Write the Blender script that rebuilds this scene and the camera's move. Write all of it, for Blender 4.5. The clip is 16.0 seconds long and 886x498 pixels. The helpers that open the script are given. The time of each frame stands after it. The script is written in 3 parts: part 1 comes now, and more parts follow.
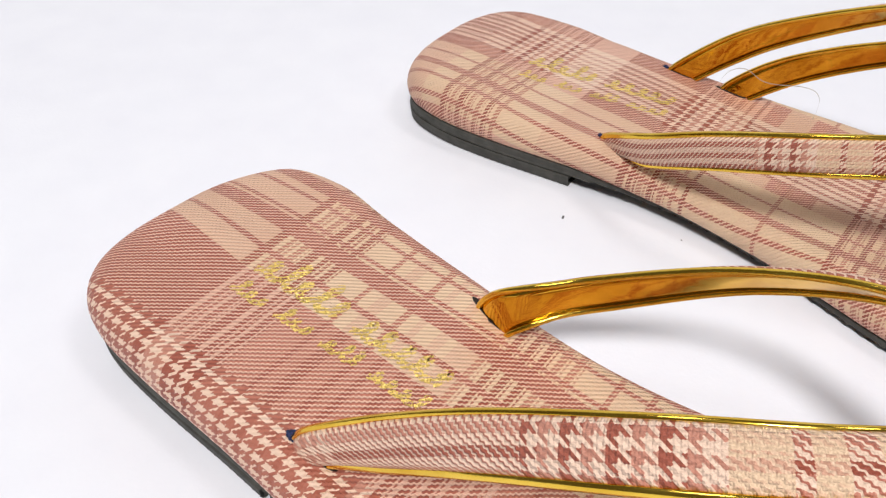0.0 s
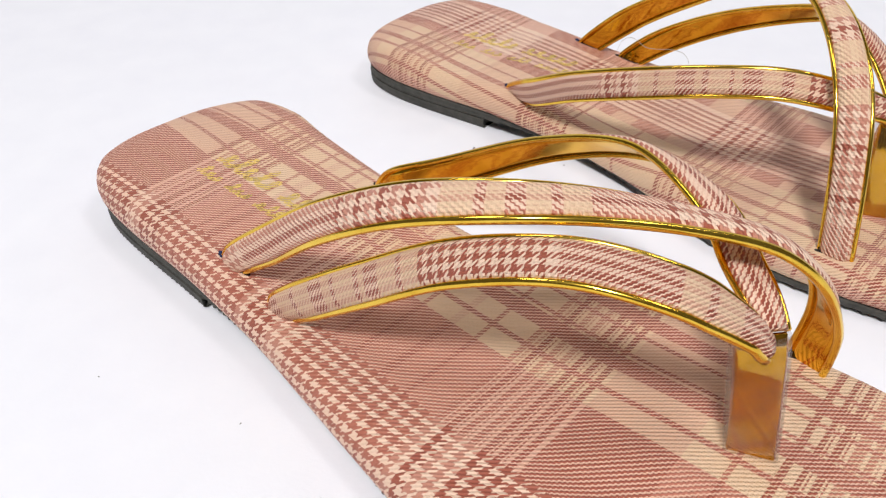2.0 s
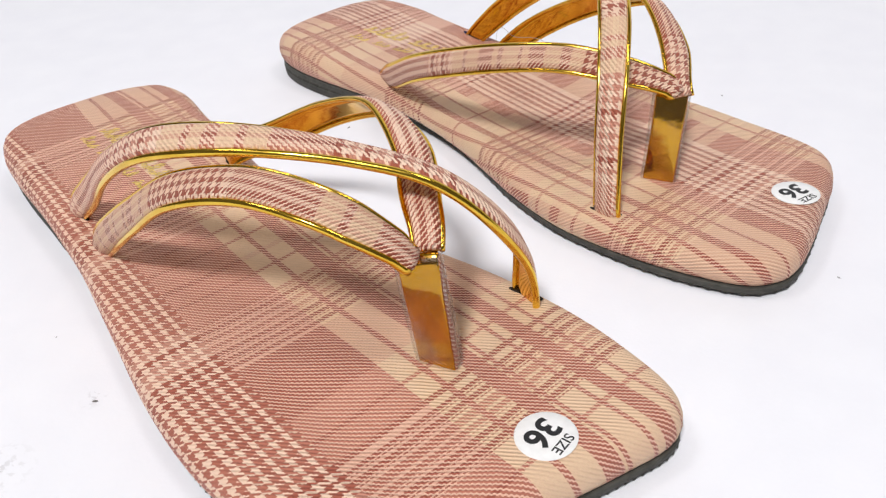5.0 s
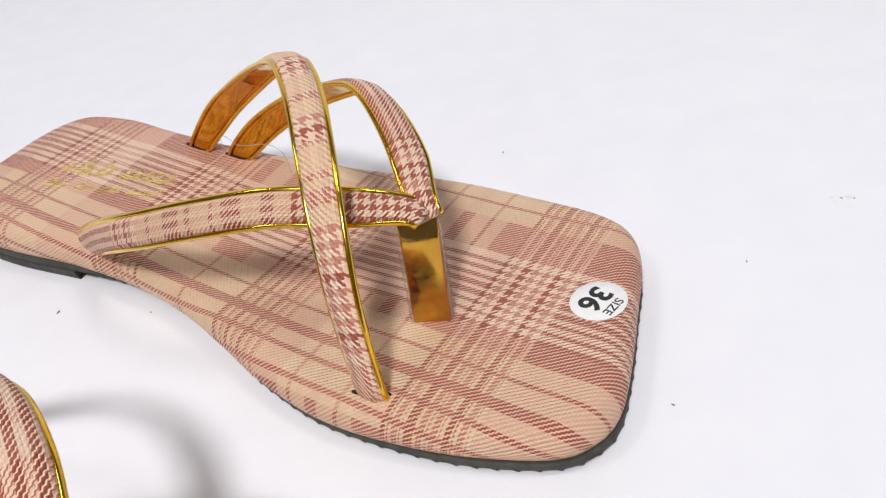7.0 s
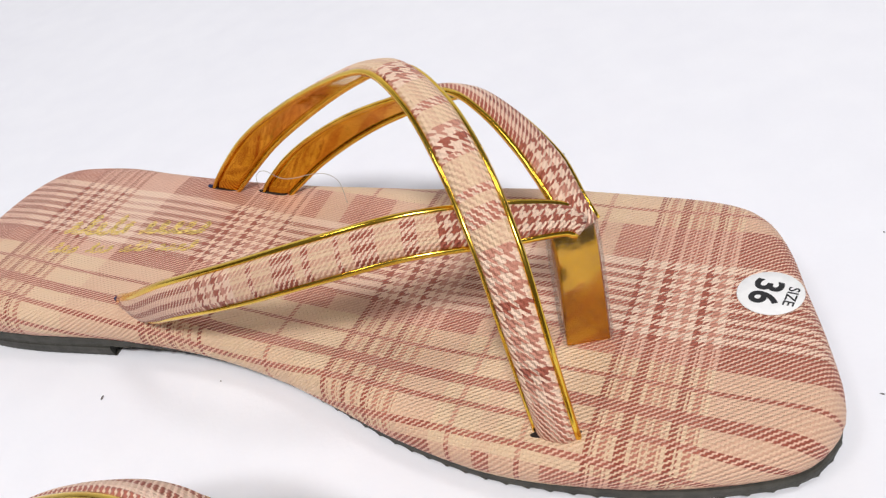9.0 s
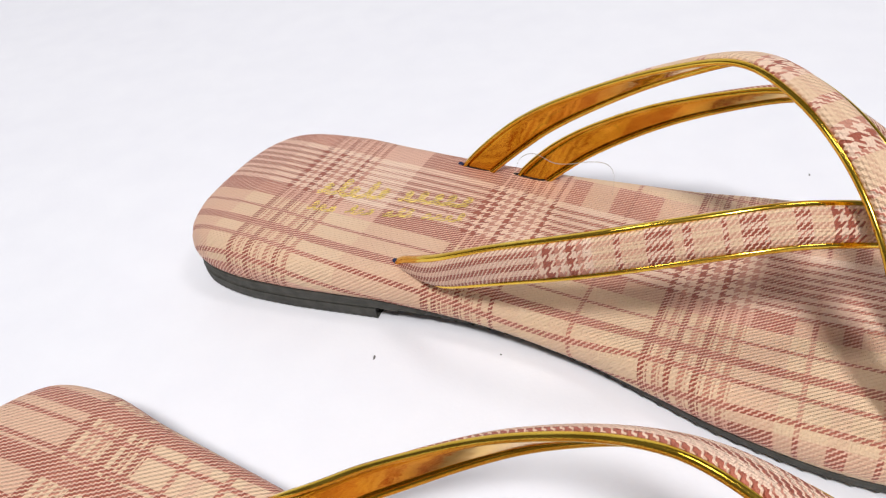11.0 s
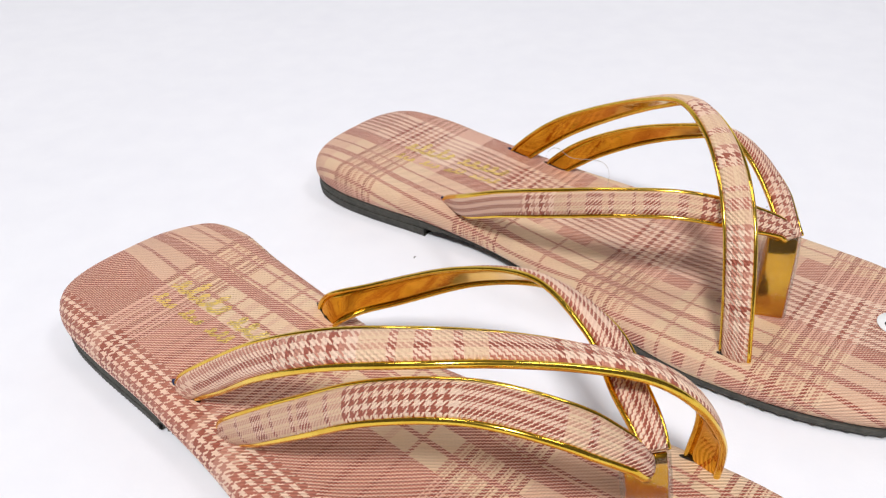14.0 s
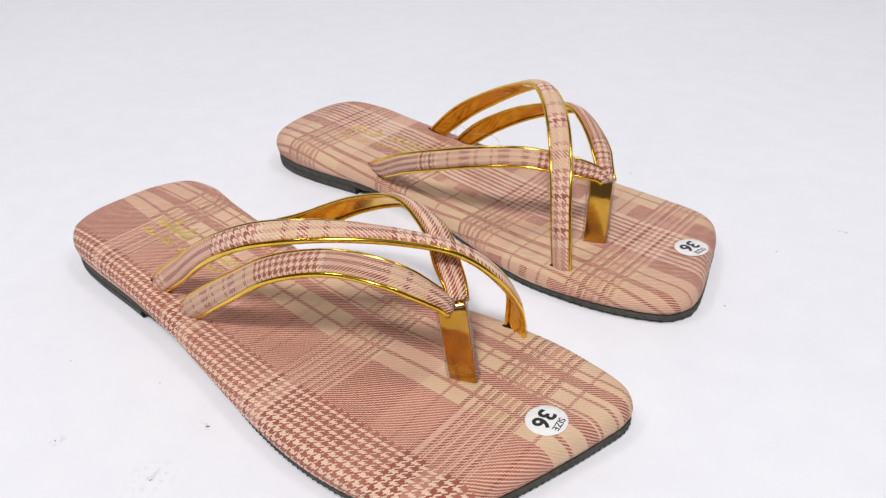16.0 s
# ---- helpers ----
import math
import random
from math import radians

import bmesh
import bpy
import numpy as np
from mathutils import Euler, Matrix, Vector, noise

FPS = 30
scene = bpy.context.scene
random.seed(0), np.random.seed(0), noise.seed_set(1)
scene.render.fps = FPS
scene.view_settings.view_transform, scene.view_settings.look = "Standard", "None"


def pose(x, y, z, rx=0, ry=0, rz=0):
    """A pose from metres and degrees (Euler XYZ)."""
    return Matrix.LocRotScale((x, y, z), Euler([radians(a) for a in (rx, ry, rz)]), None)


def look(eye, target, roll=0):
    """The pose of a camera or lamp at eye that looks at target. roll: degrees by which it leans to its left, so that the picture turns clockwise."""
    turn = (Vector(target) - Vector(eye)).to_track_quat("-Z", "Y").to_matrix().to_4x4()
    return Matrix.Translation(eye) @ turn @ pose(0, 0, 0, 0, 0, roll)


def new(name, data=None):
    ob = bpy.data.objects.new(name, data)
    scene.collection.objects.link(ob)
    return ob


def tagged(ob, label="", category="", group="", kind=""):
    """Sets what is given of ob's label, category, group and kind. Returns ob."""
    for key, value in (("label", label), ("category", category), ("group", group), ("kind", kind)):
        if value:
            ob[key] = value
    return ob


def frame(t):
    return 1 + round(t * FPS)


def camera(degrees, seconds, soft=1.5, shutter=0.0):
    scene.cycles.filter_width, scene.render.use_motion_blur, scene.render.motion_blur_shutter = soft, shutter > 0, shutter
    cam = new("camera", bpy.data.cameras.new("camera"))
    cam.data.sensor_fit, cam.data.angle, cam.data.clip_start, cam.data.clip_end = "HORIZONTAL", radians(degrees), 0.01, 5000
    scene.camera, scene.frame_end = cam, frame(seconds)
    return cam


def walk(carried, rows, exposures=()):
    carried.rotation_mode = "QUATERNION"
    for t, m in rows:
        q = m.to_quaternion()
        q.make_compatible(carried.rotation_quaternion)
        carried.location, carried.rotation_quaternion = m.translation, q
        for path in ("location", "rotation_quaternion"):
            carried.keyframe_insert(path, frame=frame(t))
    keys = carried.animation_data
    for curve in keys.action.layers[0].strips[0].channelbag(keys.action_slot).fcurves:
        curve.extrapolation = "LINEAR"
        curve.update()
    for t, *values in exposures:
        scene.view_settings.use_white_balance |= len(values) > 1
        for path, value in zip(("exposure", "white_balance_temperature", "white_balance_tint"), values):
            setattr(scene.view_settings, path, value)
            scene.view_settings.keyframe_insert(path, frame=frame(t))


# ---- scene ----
cam = camera(57.77, 16.0, 1.3)
PATH = [
    (0, (0.03208, 0.02532, 0.13803), (0.02746, 0.21558, -0.02408), 1.90),
    (0.5, (0.04243, 0.00961, 0.13944), (0.02884, 0.20099, -0.02083), 1.29),
    (1, (0.05684, -0.00621, 0.13875), (0.03665, 0.18662, -0.01909), 0.42),
    (1.5, (0.07279, -0.02400, 0.14195), (0.05063, 0.17077, -0.01320), 0.18),
    (2, (0.07981, -0.04244, 0.14453), (0.05603, 0.15434, -0.00783), 0.09),
    (2.5, (0.09132, -0.06238, 0.14909), (0.06539, 0.13591, -0.00094), 0.07),
    (3, (0.10442, -0.07897, 0.15130), (0.07318, 0.11976, 0.00287), 0.08),
    (5.5, (0.18390, -0.04736, 0.14323), (0.12908, 0.14784, -0.00303), -4.31),
    (6, (0.19620, -0.02343, 0.14357), (0.15247, 0.17268, -0.00518), -7.47),
    (6.5, (0.20041, 0.00035, 0.14064), (0.16839, 0.19707, -0.01028), -10.89),
    (7, (0.19930, 0.01764, 0.14377), (0.17925, 0.21409, -0.00954), -13.40),
    (7.5, (0.19011, 0.02768, 0.14169), (0.17914, 0.22400, -0.01271), -15.23),
    (8, (0.18217, 0.03233, 0.13979), (0.17920, 0.22867, -0.01495), -16.09),
    (8.5, (0.16955, 0.04038, 0.13784), (0.17438, 0.23710, -0.01637), -15.95),
    (9, (0.14572, 0.04268, 0.13855), (0.15845, 0.23965, -0.01488), -15.04),
    (9.5, (0.12129, 0.04749, 0.14197), (0.14119, 0.24517, -0.00978), -13.48),
    (10, (0.09496, 0.05310, 0.14220), (0.12030, 0.25159, -0.00766), -11.21),
    (12.5, (0.06278, 0.01995, 0.14652), (0.05823, 0.22291, 0.00062), -1.28),
    (13, (0.06598, -0.00846, 0.15555), (0.05579, 0.19622, 0.01236), -0.52),
    (13.5, (0.08108, -0.02715, 0.16485), (0.06629, 0.17852, 0.02349), -0.65),
    (14, (0.09415, -0.04747, 0.17236), (0.07583, 0.15965, 0.03356), -1.10),
    (14.5, (0.11074, -0.06970, 0.18184), (0.08988, 0.13855, 0.04510), -1.50),
    (15, (0.13225, -0.09142, 0.18671), (0.10932, 0.11810, 0.05226), -1.85),
    (15.5, (0.14390, -0.11511, 0.19142), (0.11971, 0.09503, 0.05817), -2.01),
    (16, (0.14778, -0.13494, 0.19323), (0.12335, 0.07507, 0.05981), -1.88),
]
walk(cam, [(t, look(eye, target, roll)) for t, eye, target, roll in PATH],
     exposures=[(0, -0.03), (3, -0.04), (5.5, -0.05), (7.5, -0.10), (8.5, -0.07), (10, 0.0), (13, 0.0), (15, -0.07), (16, -0.15)])

# ---- light ----
world = bpy.data.worlds.new("room_light")
scene.world = world
world.use_nodes = True
bg = world.node_tree.nodes["Background"]
bg.inputs["Color"].default_value = (1.0, 0.955, 0.90, 1)
bg.inputs["Strength"].default_value = 0.11


def studio_lamp(at, aim, size, watts, label):
    data = bpy.data.lights.new("studio_lamp", "AREA")
    data.shape, data.size, data.energy, data.color = "DISK", size, watts, (1.0, 0.985, 0.968)
    lamp = new("studio_lamp", data)
    lamp.matrix_world = look(at, aim)
    return tagged(lamp, label, "lamp", kind="structure")


studio_lamp((-0.01, -1.10, 1.90), (0.10, 0.16, 0.0), 0.36, 43.3, "round studio lamp above and behind the camera")
studio_lamp((-0.75, 0.10, 1.75), (0.10, 0.16, 0.0), 0.45, 5.7, "round side lamp high over the paper")
studio_lamp((0.95, 0.05, 1.75), (0.10, 0.16, 0.0), 0.45, 5.7, "round side lamp high over the paper")

# ---- materials ----
def material(name, color=(0.8, 0.8, 0.8), rough=0.5, metal=0.0):
    m = bpy.data.materials.new(name)
    m.use_nodes = True
    p = m.node_tree.nodes["Principled BSDF"]
    p.inputs["Base Color"].default_value = (*color, 1)
    p.inputs["Roughness"].default_value = rough
    p.inputs["Metallic"].default_value = metal
    return m, m.node_tree, p


class Net:
    """Small helper to write node arithmetic."""

    def __init__(self, tree):
        self.t = tree

    def node(self, kind, **sockets):
        n = self.t.nodes.new(kind)
        for k, v in sockets.items():
            self.put(n.inputs[k], v)
        return n

    def put(self, socket, v):
        if isinstance(v, bpy.types.NodeSocket):
            self.t.links.new(v, socket)
        else:
            socket.default_value = v

    def math(self, op, *args):
        n = self.t.nodes.new("ShaderNodeMath")
        n.operation = op
        for s, a in zip(n.inputs, args):
            self.put(s, a)
        return n.outputs[0]

    def ramp(self, fac, stops, mode="LINEAR"):
        n = self.t.nodes.new("ShaderNodeValToRGB")
        r = n.color_ramp
        r.interpolation = mode
        while len(r.elements) > 1:
            r.elements.remove(r.elements[0])
        for k, (pos, col) in enumerate(stops):
            e = r.elements[0] if k == 0 else r.elements.new(pos)
            e.position = pos
            e.color = (*col, 1)
        self.put(n.inputs[0], fac)
        return n.outputs[0]

    def bump(self, height, strength, distance):
        n = self.node("ShaderNodeBump", Strength=strength, Distance=distance)
        self.put(n.inputs["Height"], height)
        return n.outputs[0]

    def noise(self, vec, scale, detail=2.0, rough=0.5):
        n = self.node("ShaderNodeTexNoise", Scale=scale, Detail=detail, Roughness=rough)
        if vec is not None:
            self.put(n.inputs["Vector"], vec)
        return n.outputs[0]


THREAD = 0.40  # mm
PALE, CREAM, PINK, ROSE, RED = (0.93, 0.67, 0.52), (0.86, 0.615, 0.415), (0.89, 0.565, 0.43), (0.56, 0.205, 0.14), (0.33, 0.067, 0.038)


def laid(sections, thread):
    """Spells sections out into stops (start mm, tone, kind, dot). A section is (start, tone) for plain threads, (start, tone, "line") for
    a dyed line, or (start, "DMMD") for stripes of four dyed and four undyed threads in turn: D dark, M middle."""
    stops = []
    for k, sec in enumerate(sections):
        start, end = sec[0], sections[k + 1][0] if k + 1 < len(sections) else sec[0] + 40
        if not isinstance(sec[1], str):
            stops.append((start, sec[1], 0.5 if len(sec) > 2 else 0.0, 0.0))
            continue
        n, first = 0, round((start + 400) / (4 * thread)) * 4 * thread - 400  # whole groups, so that the teeth close
        while first + n * 8 * thread < end - 3 * thread:
            at = first + n * 8 * thread
            tone = {"D": 1.0, "M": 0.5}[sec[1][n % len(sec[1])]]
            kind = 0.8 + 0.2 * tone
            stops += [(at, tone, kind, 0.0), (at + 4 * thread, 0.0, kind, 0.0), (at + 5 * thread, 0.0, kind, 0.8 * tone), (at + 6 * thread, 0.0, kind, 0.0)]
            n += 1
    return sorted(stops)


def plaid(name, along, across, lean, thread=THREAD, toothed=False):
    """A printed glen plaid on leathercloth, woven like a two-and-two twill. along, across: sections in millimetres. lean: the way the twill runs. toothed: single stripes break up into teeth."""
    m, tree, p = material(name, rough=0.42)
    g = Net(tree)
    uv = g.node("ShaderNodeUVMap").outputs[0]
    wob = g.node("ShaderNodeTexNoise", Scale=0.35, Detail=2.0)
    g.put(wob.inputs["Vector"], uv)
    off = g.node("ShaderNodeVectorMath")
    off.operation = "MULTIPLY_ADD"
    g.put(off.inputs[0], wob.outputs["Color"])
    off.inputs[1].default_value = (0.2, 0.2, 0)
    g.put(off.inputs[2], uv)
    shift = g.node("ShaderNodeVectorMath")
    shift.operation = "SUBTRACT"
    g.put(shift.inputs[0], off.outputs[0])
    shift.inputs[1].default_value = (0.1, 0.1, 0)
    sep = g.node("ShaderNodeSeparateXYZ", Vector=shift.outputs[0])
    x = g.math("DIVIDE", g.math("ADD", sep.outputs[0], 400.0), thread)
    y = g.math("DIVIDE", g.math("ADD", sep.outputs[1], 400.0), thread)
    curl_x = g.math("MULTIPLY", g.math("SINE", g.math("MULTIPLY", x, 2 * math.pi)), 0.14)
    curl_y = g.math("MULTIPLY", g.math("SINE", g.math("MULTIPLY", y, 2 * math.pi)), 0.14)

    def tone(k, sections):
        """Tone, kind and dot of the thread that lies at k."""
        stops = laid(sections, thread)
        at = g.math("SUBTRACT", g.math("MULTIPLY", g.math("ADD", g.math("FLOOR", k), 0.5), thread), 400.0)
        out = None
        for c in range(0, len(stops), 30):
            chunk = stops[c:c + 30]
            a, b = chunk[0][0], chunk[-1][0] + 1.0
            col = g.ramp(g.math("DIVIDE", g.math("SUBTRACT", at, a), b - a), [((s[0] - a) / (b - a), s[1:]) for s in chunk], "CONSTANT")
            if out is None:
                out = col
            else:
                mix = g.node("ShaderNodeMix")
                mix.data_type = "RGBA"
                g.put(mix.inputs["Factor"], g.math("GREATER_THAN", at, a))
                g.put(mix.inputs["A"], out)
                g.put(mix.inputs["B"], col)
                out = mix.outputs["Result"]
        rgb = g.node("ShaderNodeSeparateColor", Color=out)
        return rgb.outputs[0], g.math("GREATER_THAN", rgb.outputs[1], 0.3), g.math("GREATER_THAN", rgb.outputs[1], 0.8), rgb.outputs[2], g.math("MULTIPLY", g.math("SUBTRACT", rgb.outputs[1], 0.8), 5.0)

    # threads bend a little where they cross
    warp, warp_line, warp_mixed, warp_dot, column = tone(g.math("ADD", x, curl_y), along)
    weft, weft_line, weft_mixed, weft_dot, _ = tone(g.math("ADD", y, curl_x), across)
    tooth = g.math("MULTIPLY", warp_mixed, weft_mixed)
    single = g.math("SUBTRACT", 1.0, tooth)
    warp_d = g.math("ADD", warp, g.math("MULTIPLY", warp_dot, single))
    weft_d = g.math("ADD", weft, g.math("MULTIPLY", weft_dot, single))
    zig = g.math("MULTIPLY", g.math("SINE", g.math("MULTIPLY", g.math("SUBTRACT", x, g.math("MULTIPLY", y, lean)), 2 * math.pi / 3.6)), 0.42)
    order = g.math("ADD", g.math("ADD", x, g.math("MULTIPLY", y, lean * 1.25)), zig)
    order = g.math("MODULO", g.math("ADD", order, 8000.0), 4.0)
    top = g.math("LESS_THAN", order, 2.35)
    body = g.math("SQRT", g.math("MAXIMUM", g.math("MULTIPLY", warp_d, weft_d), 0.0))
    body = g.math("MINIMUM", g.math("MULTIPLY", g.math("SUBTRACT", body, 0.1), 1.11), 0.82)
    strong = g.math("MAXIMUM", warp_d, weft_d)
    body = g.math("MAXIMUM", body, g.math("MULTIPLY", g.math("SUBTRACT", strong, 0.3), 0.24))
    stroke = g.math("MAXIMUM", body, g.math("MAXIMUM", g.math("MULTIPLY", g.math("MULTIPLY", warp_d, warp_line), g.math("ADD", 0.5, g.math("MULTIPLY", warp_mixed, 0.35))), g.math("MULTIPLY", g.math("MULTIPLY", weft_d, weft_line), g.math("SUBTRACT", 0.7, g.math("MULTIPLY", g.math("MULTIPLY", weft_mixed, g.math("LESS_THAN", warp, 0.2)), 0.45)))))
    twill = g.math("ADD", g.math("ADD", x, curl_x), g.math("MULTIPLY", g.math("ADD", y, curl_y), lean))
    over = g.math("LESS_THAN", g.math("MODULO", g.math("ADD", twill, 8000.0), 4.0), 2.0)
    inked = g.math("GREATER_THAN", g.math("ADD", weft, g.math("MULTIPLY", over, g.math("SUBTRACT", warp, weft))), 0.2)
    teeth_value = g.math("MULTIPLY", inked, column)
    value = g.math("ADD", g.math("MULTIPLY", g.math("MULTIPLY", stroke, top), single), g.math("MULTIPLY", g.math("MULTIPLY", teeth_value, 0.78), tooth))
    # rows of teeth where weft stripes run through plain warp
    rows = g.math("MULTIPLY", g.math("MULTIPLY", weft_mixed, g.math("SUBTRACT", 1.0, warp_mixed)), g.math("GREATER_THAN", warp, 0.035))
    if toothed:
        even = g.math("LESS_THAN", g.math("MODULO", g.math("FLOOR", x), 8.0), 4.0)
        jag = g.math("GREATER_THAN", g.math("ADD", weft, g.math("MULTIPLY", over, g.math("SUBTRACT", even, weft))), 0.2)
        jag = g.math("MULTIPLY", g.math("MAXIMUM", jag, g.math("MULTIPLY", weft, g.math("LESS_THAN", order, 1.4))), 0.78)
    else:
        jag = g.math("MAXIMUM", g.math("MULTIPLY", weft, g.math("LESS_THAN", order, 2.75)), g.math("MULTIPLY", g.math("MULTIPLY", g.math("LESS_THAN", order, 1.3), 0.6), warp))
    value = g.math("ADD", g.math("MULTIPLY", value, g.math("SUBTRACT", 1.0, rows)), g.math("MULTIPLY", g.math("MULTIPLY", jag, g.math("ADD", 0.6, g.math("MULTIPLY", warp, 0.25))), rows))
    worn = g.noise(uv, 0.05, 3.0)
    blot = g.noise(uv, 2.2, 2.0)
    value = g.math("ADD", value, g.math("MULTIPLY", g.math("SUBTRACT", blot, 0.5), 0.12))
    value = g.math("ADD", value, g.math("MULTIPLY", g.math("SUBTRACT", worn, 0.5), 0.12))
    ground = g.node("ShaderNodeMix")
    ground.data_type = "RGBA"
    g.put(ground.inputs["Factor"], g.math("MINIMUM", g.math("MULTIPLY", g.math("MAXIMUM", body, g.math("MAXIMUM", g.math("MULTIPLY", warp_mixed, weft), g.math("MULTIPLY", weft_mixed, warp))), 2.4), 1.0))
    ground.inputs["A"].default_value, ground.inputs["B"].default_value = (*CREAM, 1), (*PINK, 1)
    pale = g.node("ShaderNodeMix")
    pale.data_type = "RGBA"
    g.put(pale.inputs["Factor"], g.math("MAXIMUM", tooth, rows))
    g.put(pale.inputs["A"], ground.outputs["Result"])
    pale.inputs["B"].default_value = (*PALE, 1)
    dyed = g.node("ShaderNodeMix")
    dyed.data_type = "RGBA"
    g.put(dyed.inputs["Factor"], g.math("MINIMUM", g.math("MULTIPLY", value, 2.2), 1.0))
    g.put(dyed.inputs["A"], pale.outputs["Result"])
    g.put(dyed.inputs["B"], g.ramp(value, [(0.4, ROSE), (0.95, RED)]))
    g.put(p.inputs["Base Color"], dyed.outputs["Result"])
    # woven grain pressed into the coating, and the step of the print
    wx = g.math("ABSOLUTE", g.math("SINE", g.math("MULTIPLY", x, math.pi)))
    wy = g.math("ABSOLUTE", g.math("SINE", g.math("MULTIPLY", y, math.pi)))
    cell = g.math("MULTIPLY", wx, wy)
    ridge = g.math("MULTIPLY", g.math("PINGPONG", g.math("ADD", order, 1.0), 2.0), 0.5)
    h = g.math("ADD", g.math("MULTIPLY", ridge, 1.3), g.math("MULTIPLY", cell, 0.4))
    h = g.math("ADD", h, g.math("MULTIPLY", blot, 0.5))
    g.put(p.inputs["Normal"], g.bump(h, 1.0, 0.00026))
    g.put(p.inputs["Roughness"], g.math("ADD", 0.36, g.math("MULTIPLY", blot, 0.2)))
    p.inputs["Specular IOR Level"].default_value = 0.36
    return m


# thread sections of the cloth, in millimetres from the heel and from the middle line
far_along = [(-60, 1), (13, .35), (21, "DMDMMDM"), (41.5, .2), (55, .8), (80, "DDMDMMD"), (101, .35), (106, .06), (114, .35), (119, .9, "line"), (120.2, .35), (127, .05),
             (137, "DMDMDMM"), (157.5, .8), (167, .06), (170.5, .7, "line"), (171.7, .06), (177, .5), (181, .06), (186, .6, "line"), (187.2, .06), (191, .35), (198.6, "DMDMMDM"), (219.6, 1)]
far_across = [(-80, .05), (-47, 1), (-42, .05), (-39.8, .9, "line"), (-38.6, .05), (-33, .9, "line"), (-31.6, .05), (-27.4, 1, "line"), (-24.3, .05), (-19.2, .9, "line"), (-17.9, .05), (-13, 1), (-7, "DDDDDDDD"),
              (18, 1), (30.5, .05), (36, .8, "line"), (37.2, .05), (45, .6)]
near_along = [(-60, 1), (29.3, "DMMDDD"), (47.6, .28), (55, 1, "line"), (56.2, .28), (59, .9), (62, .28), (66, 1, "line"), (67.4, .28), (70, .9), (71.5, .28), (75, .9), (77.5, .35), (79.5, .9), (85.5, "MDDDMM"), (104.4, .28),
              (110, 1, "line"), (111.2, .28), (117, 1, "line"), (118.2, .28), (126, .9), (128, .28), (134, 1, "line"), (135.2, .28), (143.2, "MDMMDDD"), (165.8, 1),
              (188, .28), (196.6, 1, "line"), (198, .28), (204.2, "DDDMMDD"), (226.6, .3), (233, .9, "line"), (234.2, .3)]
near_across = [(-80, .05), (-34.2, .9, "line"), (-33, .05), (-30, 1, "line"), (-26, .05), (-23.3, .9, "line"), (-22.1, .06), (-16.8, .9, "line"), (-15.6, .05), (-14.5, 1, "line"), (-10, .05), (-3.6, .9, "line"), (-2.2, .05),
               (3.6, 1), (25, "DDDDDDDD"), (70, 1)]
cloth_far = plaid("plaid_cloth", far_along, far_across, -1.0, 0.375)
cloth_near = plaid("plaid_cloth", near_along, near_across, 1.0, toothed=True)
cross_far = plaid("plaid_cloth", [(-10, .35), (60, "DM"), (75, .02), (88, .8, "line"), (90, .02), (104, "MD"), (113.6, .02), (120.5, 1, "line"), (123, .02), (127.5, "MD"), (135, .9, "line"), (136.3, .02),
                                  (143, .9, "line"), (144.6, .02), (146.5, 1, "line"), (150, .02), (154, "MMMD"), (185, .9), (196, .5)],
                  [(-9.2, "M"), (9, .1)], 1.0, 0.41)
cross_near = plaid("plaid_cloth", [(-10, "M"), (13.5, .9), (55.5, "DM"), (82.5, .02), (89.5, 1, "line"), (91.5, .02), (95, 1, "line"), (98.5, .02), (103, 1, "line"), (105, .02), (110.5, .9), (125.5, "DM"),
                                   (152, .7), (166, .35)],
                   [(-8.4, "MMD"), (9, .1)], 1.0, 0.40)
inner_far = plaid("plaid_cloth", [(-10, .3), (60, .7), (84, .25), (95, 1), (111, "DDM")], [(-8, "D"), (9, .1)], -1.0, 0.33)
inner_near = plaid("plaid_cloth", [(-10, .8), (8, .02), (15, 1, "line"), (16.4, .02), (23, 1), (28, .02), (31, 1, "line"), (32.2, .02), (39, 1, "line"), (40.4, .02), (42.5, 1), (47, .02), (52.6, 1, "line"), (54, .02),
                                   (58.5, "D"), (87, 1), (108, .02), (113, 1, "line"), (115, .02), (121, .9)],
                   [(-8, "D"), (9, .1)], -1.0, 0.31)
outer_far = plaid("plaid_cloth", [(-10, .6), (51, "MD"), (65, .02), (69.4, 1, "line"), (71, .02), (76, 1), (81, .02), (83, 1, "line"), (84.6, .02), (90.4, 1, "line"), (91.6, .02), (94, 1), (99, .02),
                                  (103.6, 1), (106.6, .02), (111, "D"), (117, .02), (123, "D")],
                  [(-8, "D"), (9, .1)], 1.0, 0.33)
outer_near = plaid("plaid_cloth", [(-10, .3), (70, .25), (100, .8), (104, .3), (112, 1)],
                   [(-8, "D"), (9, .1)], 1.0)


def gold_material(name, rough, crinkle, dark, bright):
    m, tree, p = material(name, (0.9, 0.6, 0.1), rough, 1.0)
    g = Net(tree)
    co = g.node("ShaderNodeTexCoord").outputs["Object"]
    n = g.noise(co, 110.0, 3.0, 0.5)
    g.put(p.inputs["Roughness"], g.math("ADD", rough, g.math("MULTIPLY", n, 0.12)))
    g.put(p.inputs["Base Color"], g.ramp(n, [(0.3, dark), (0.7, bright)]))
    g.put(p.inputs["Normal"], g.bump(n, crinkle, 0.0008))
    return m


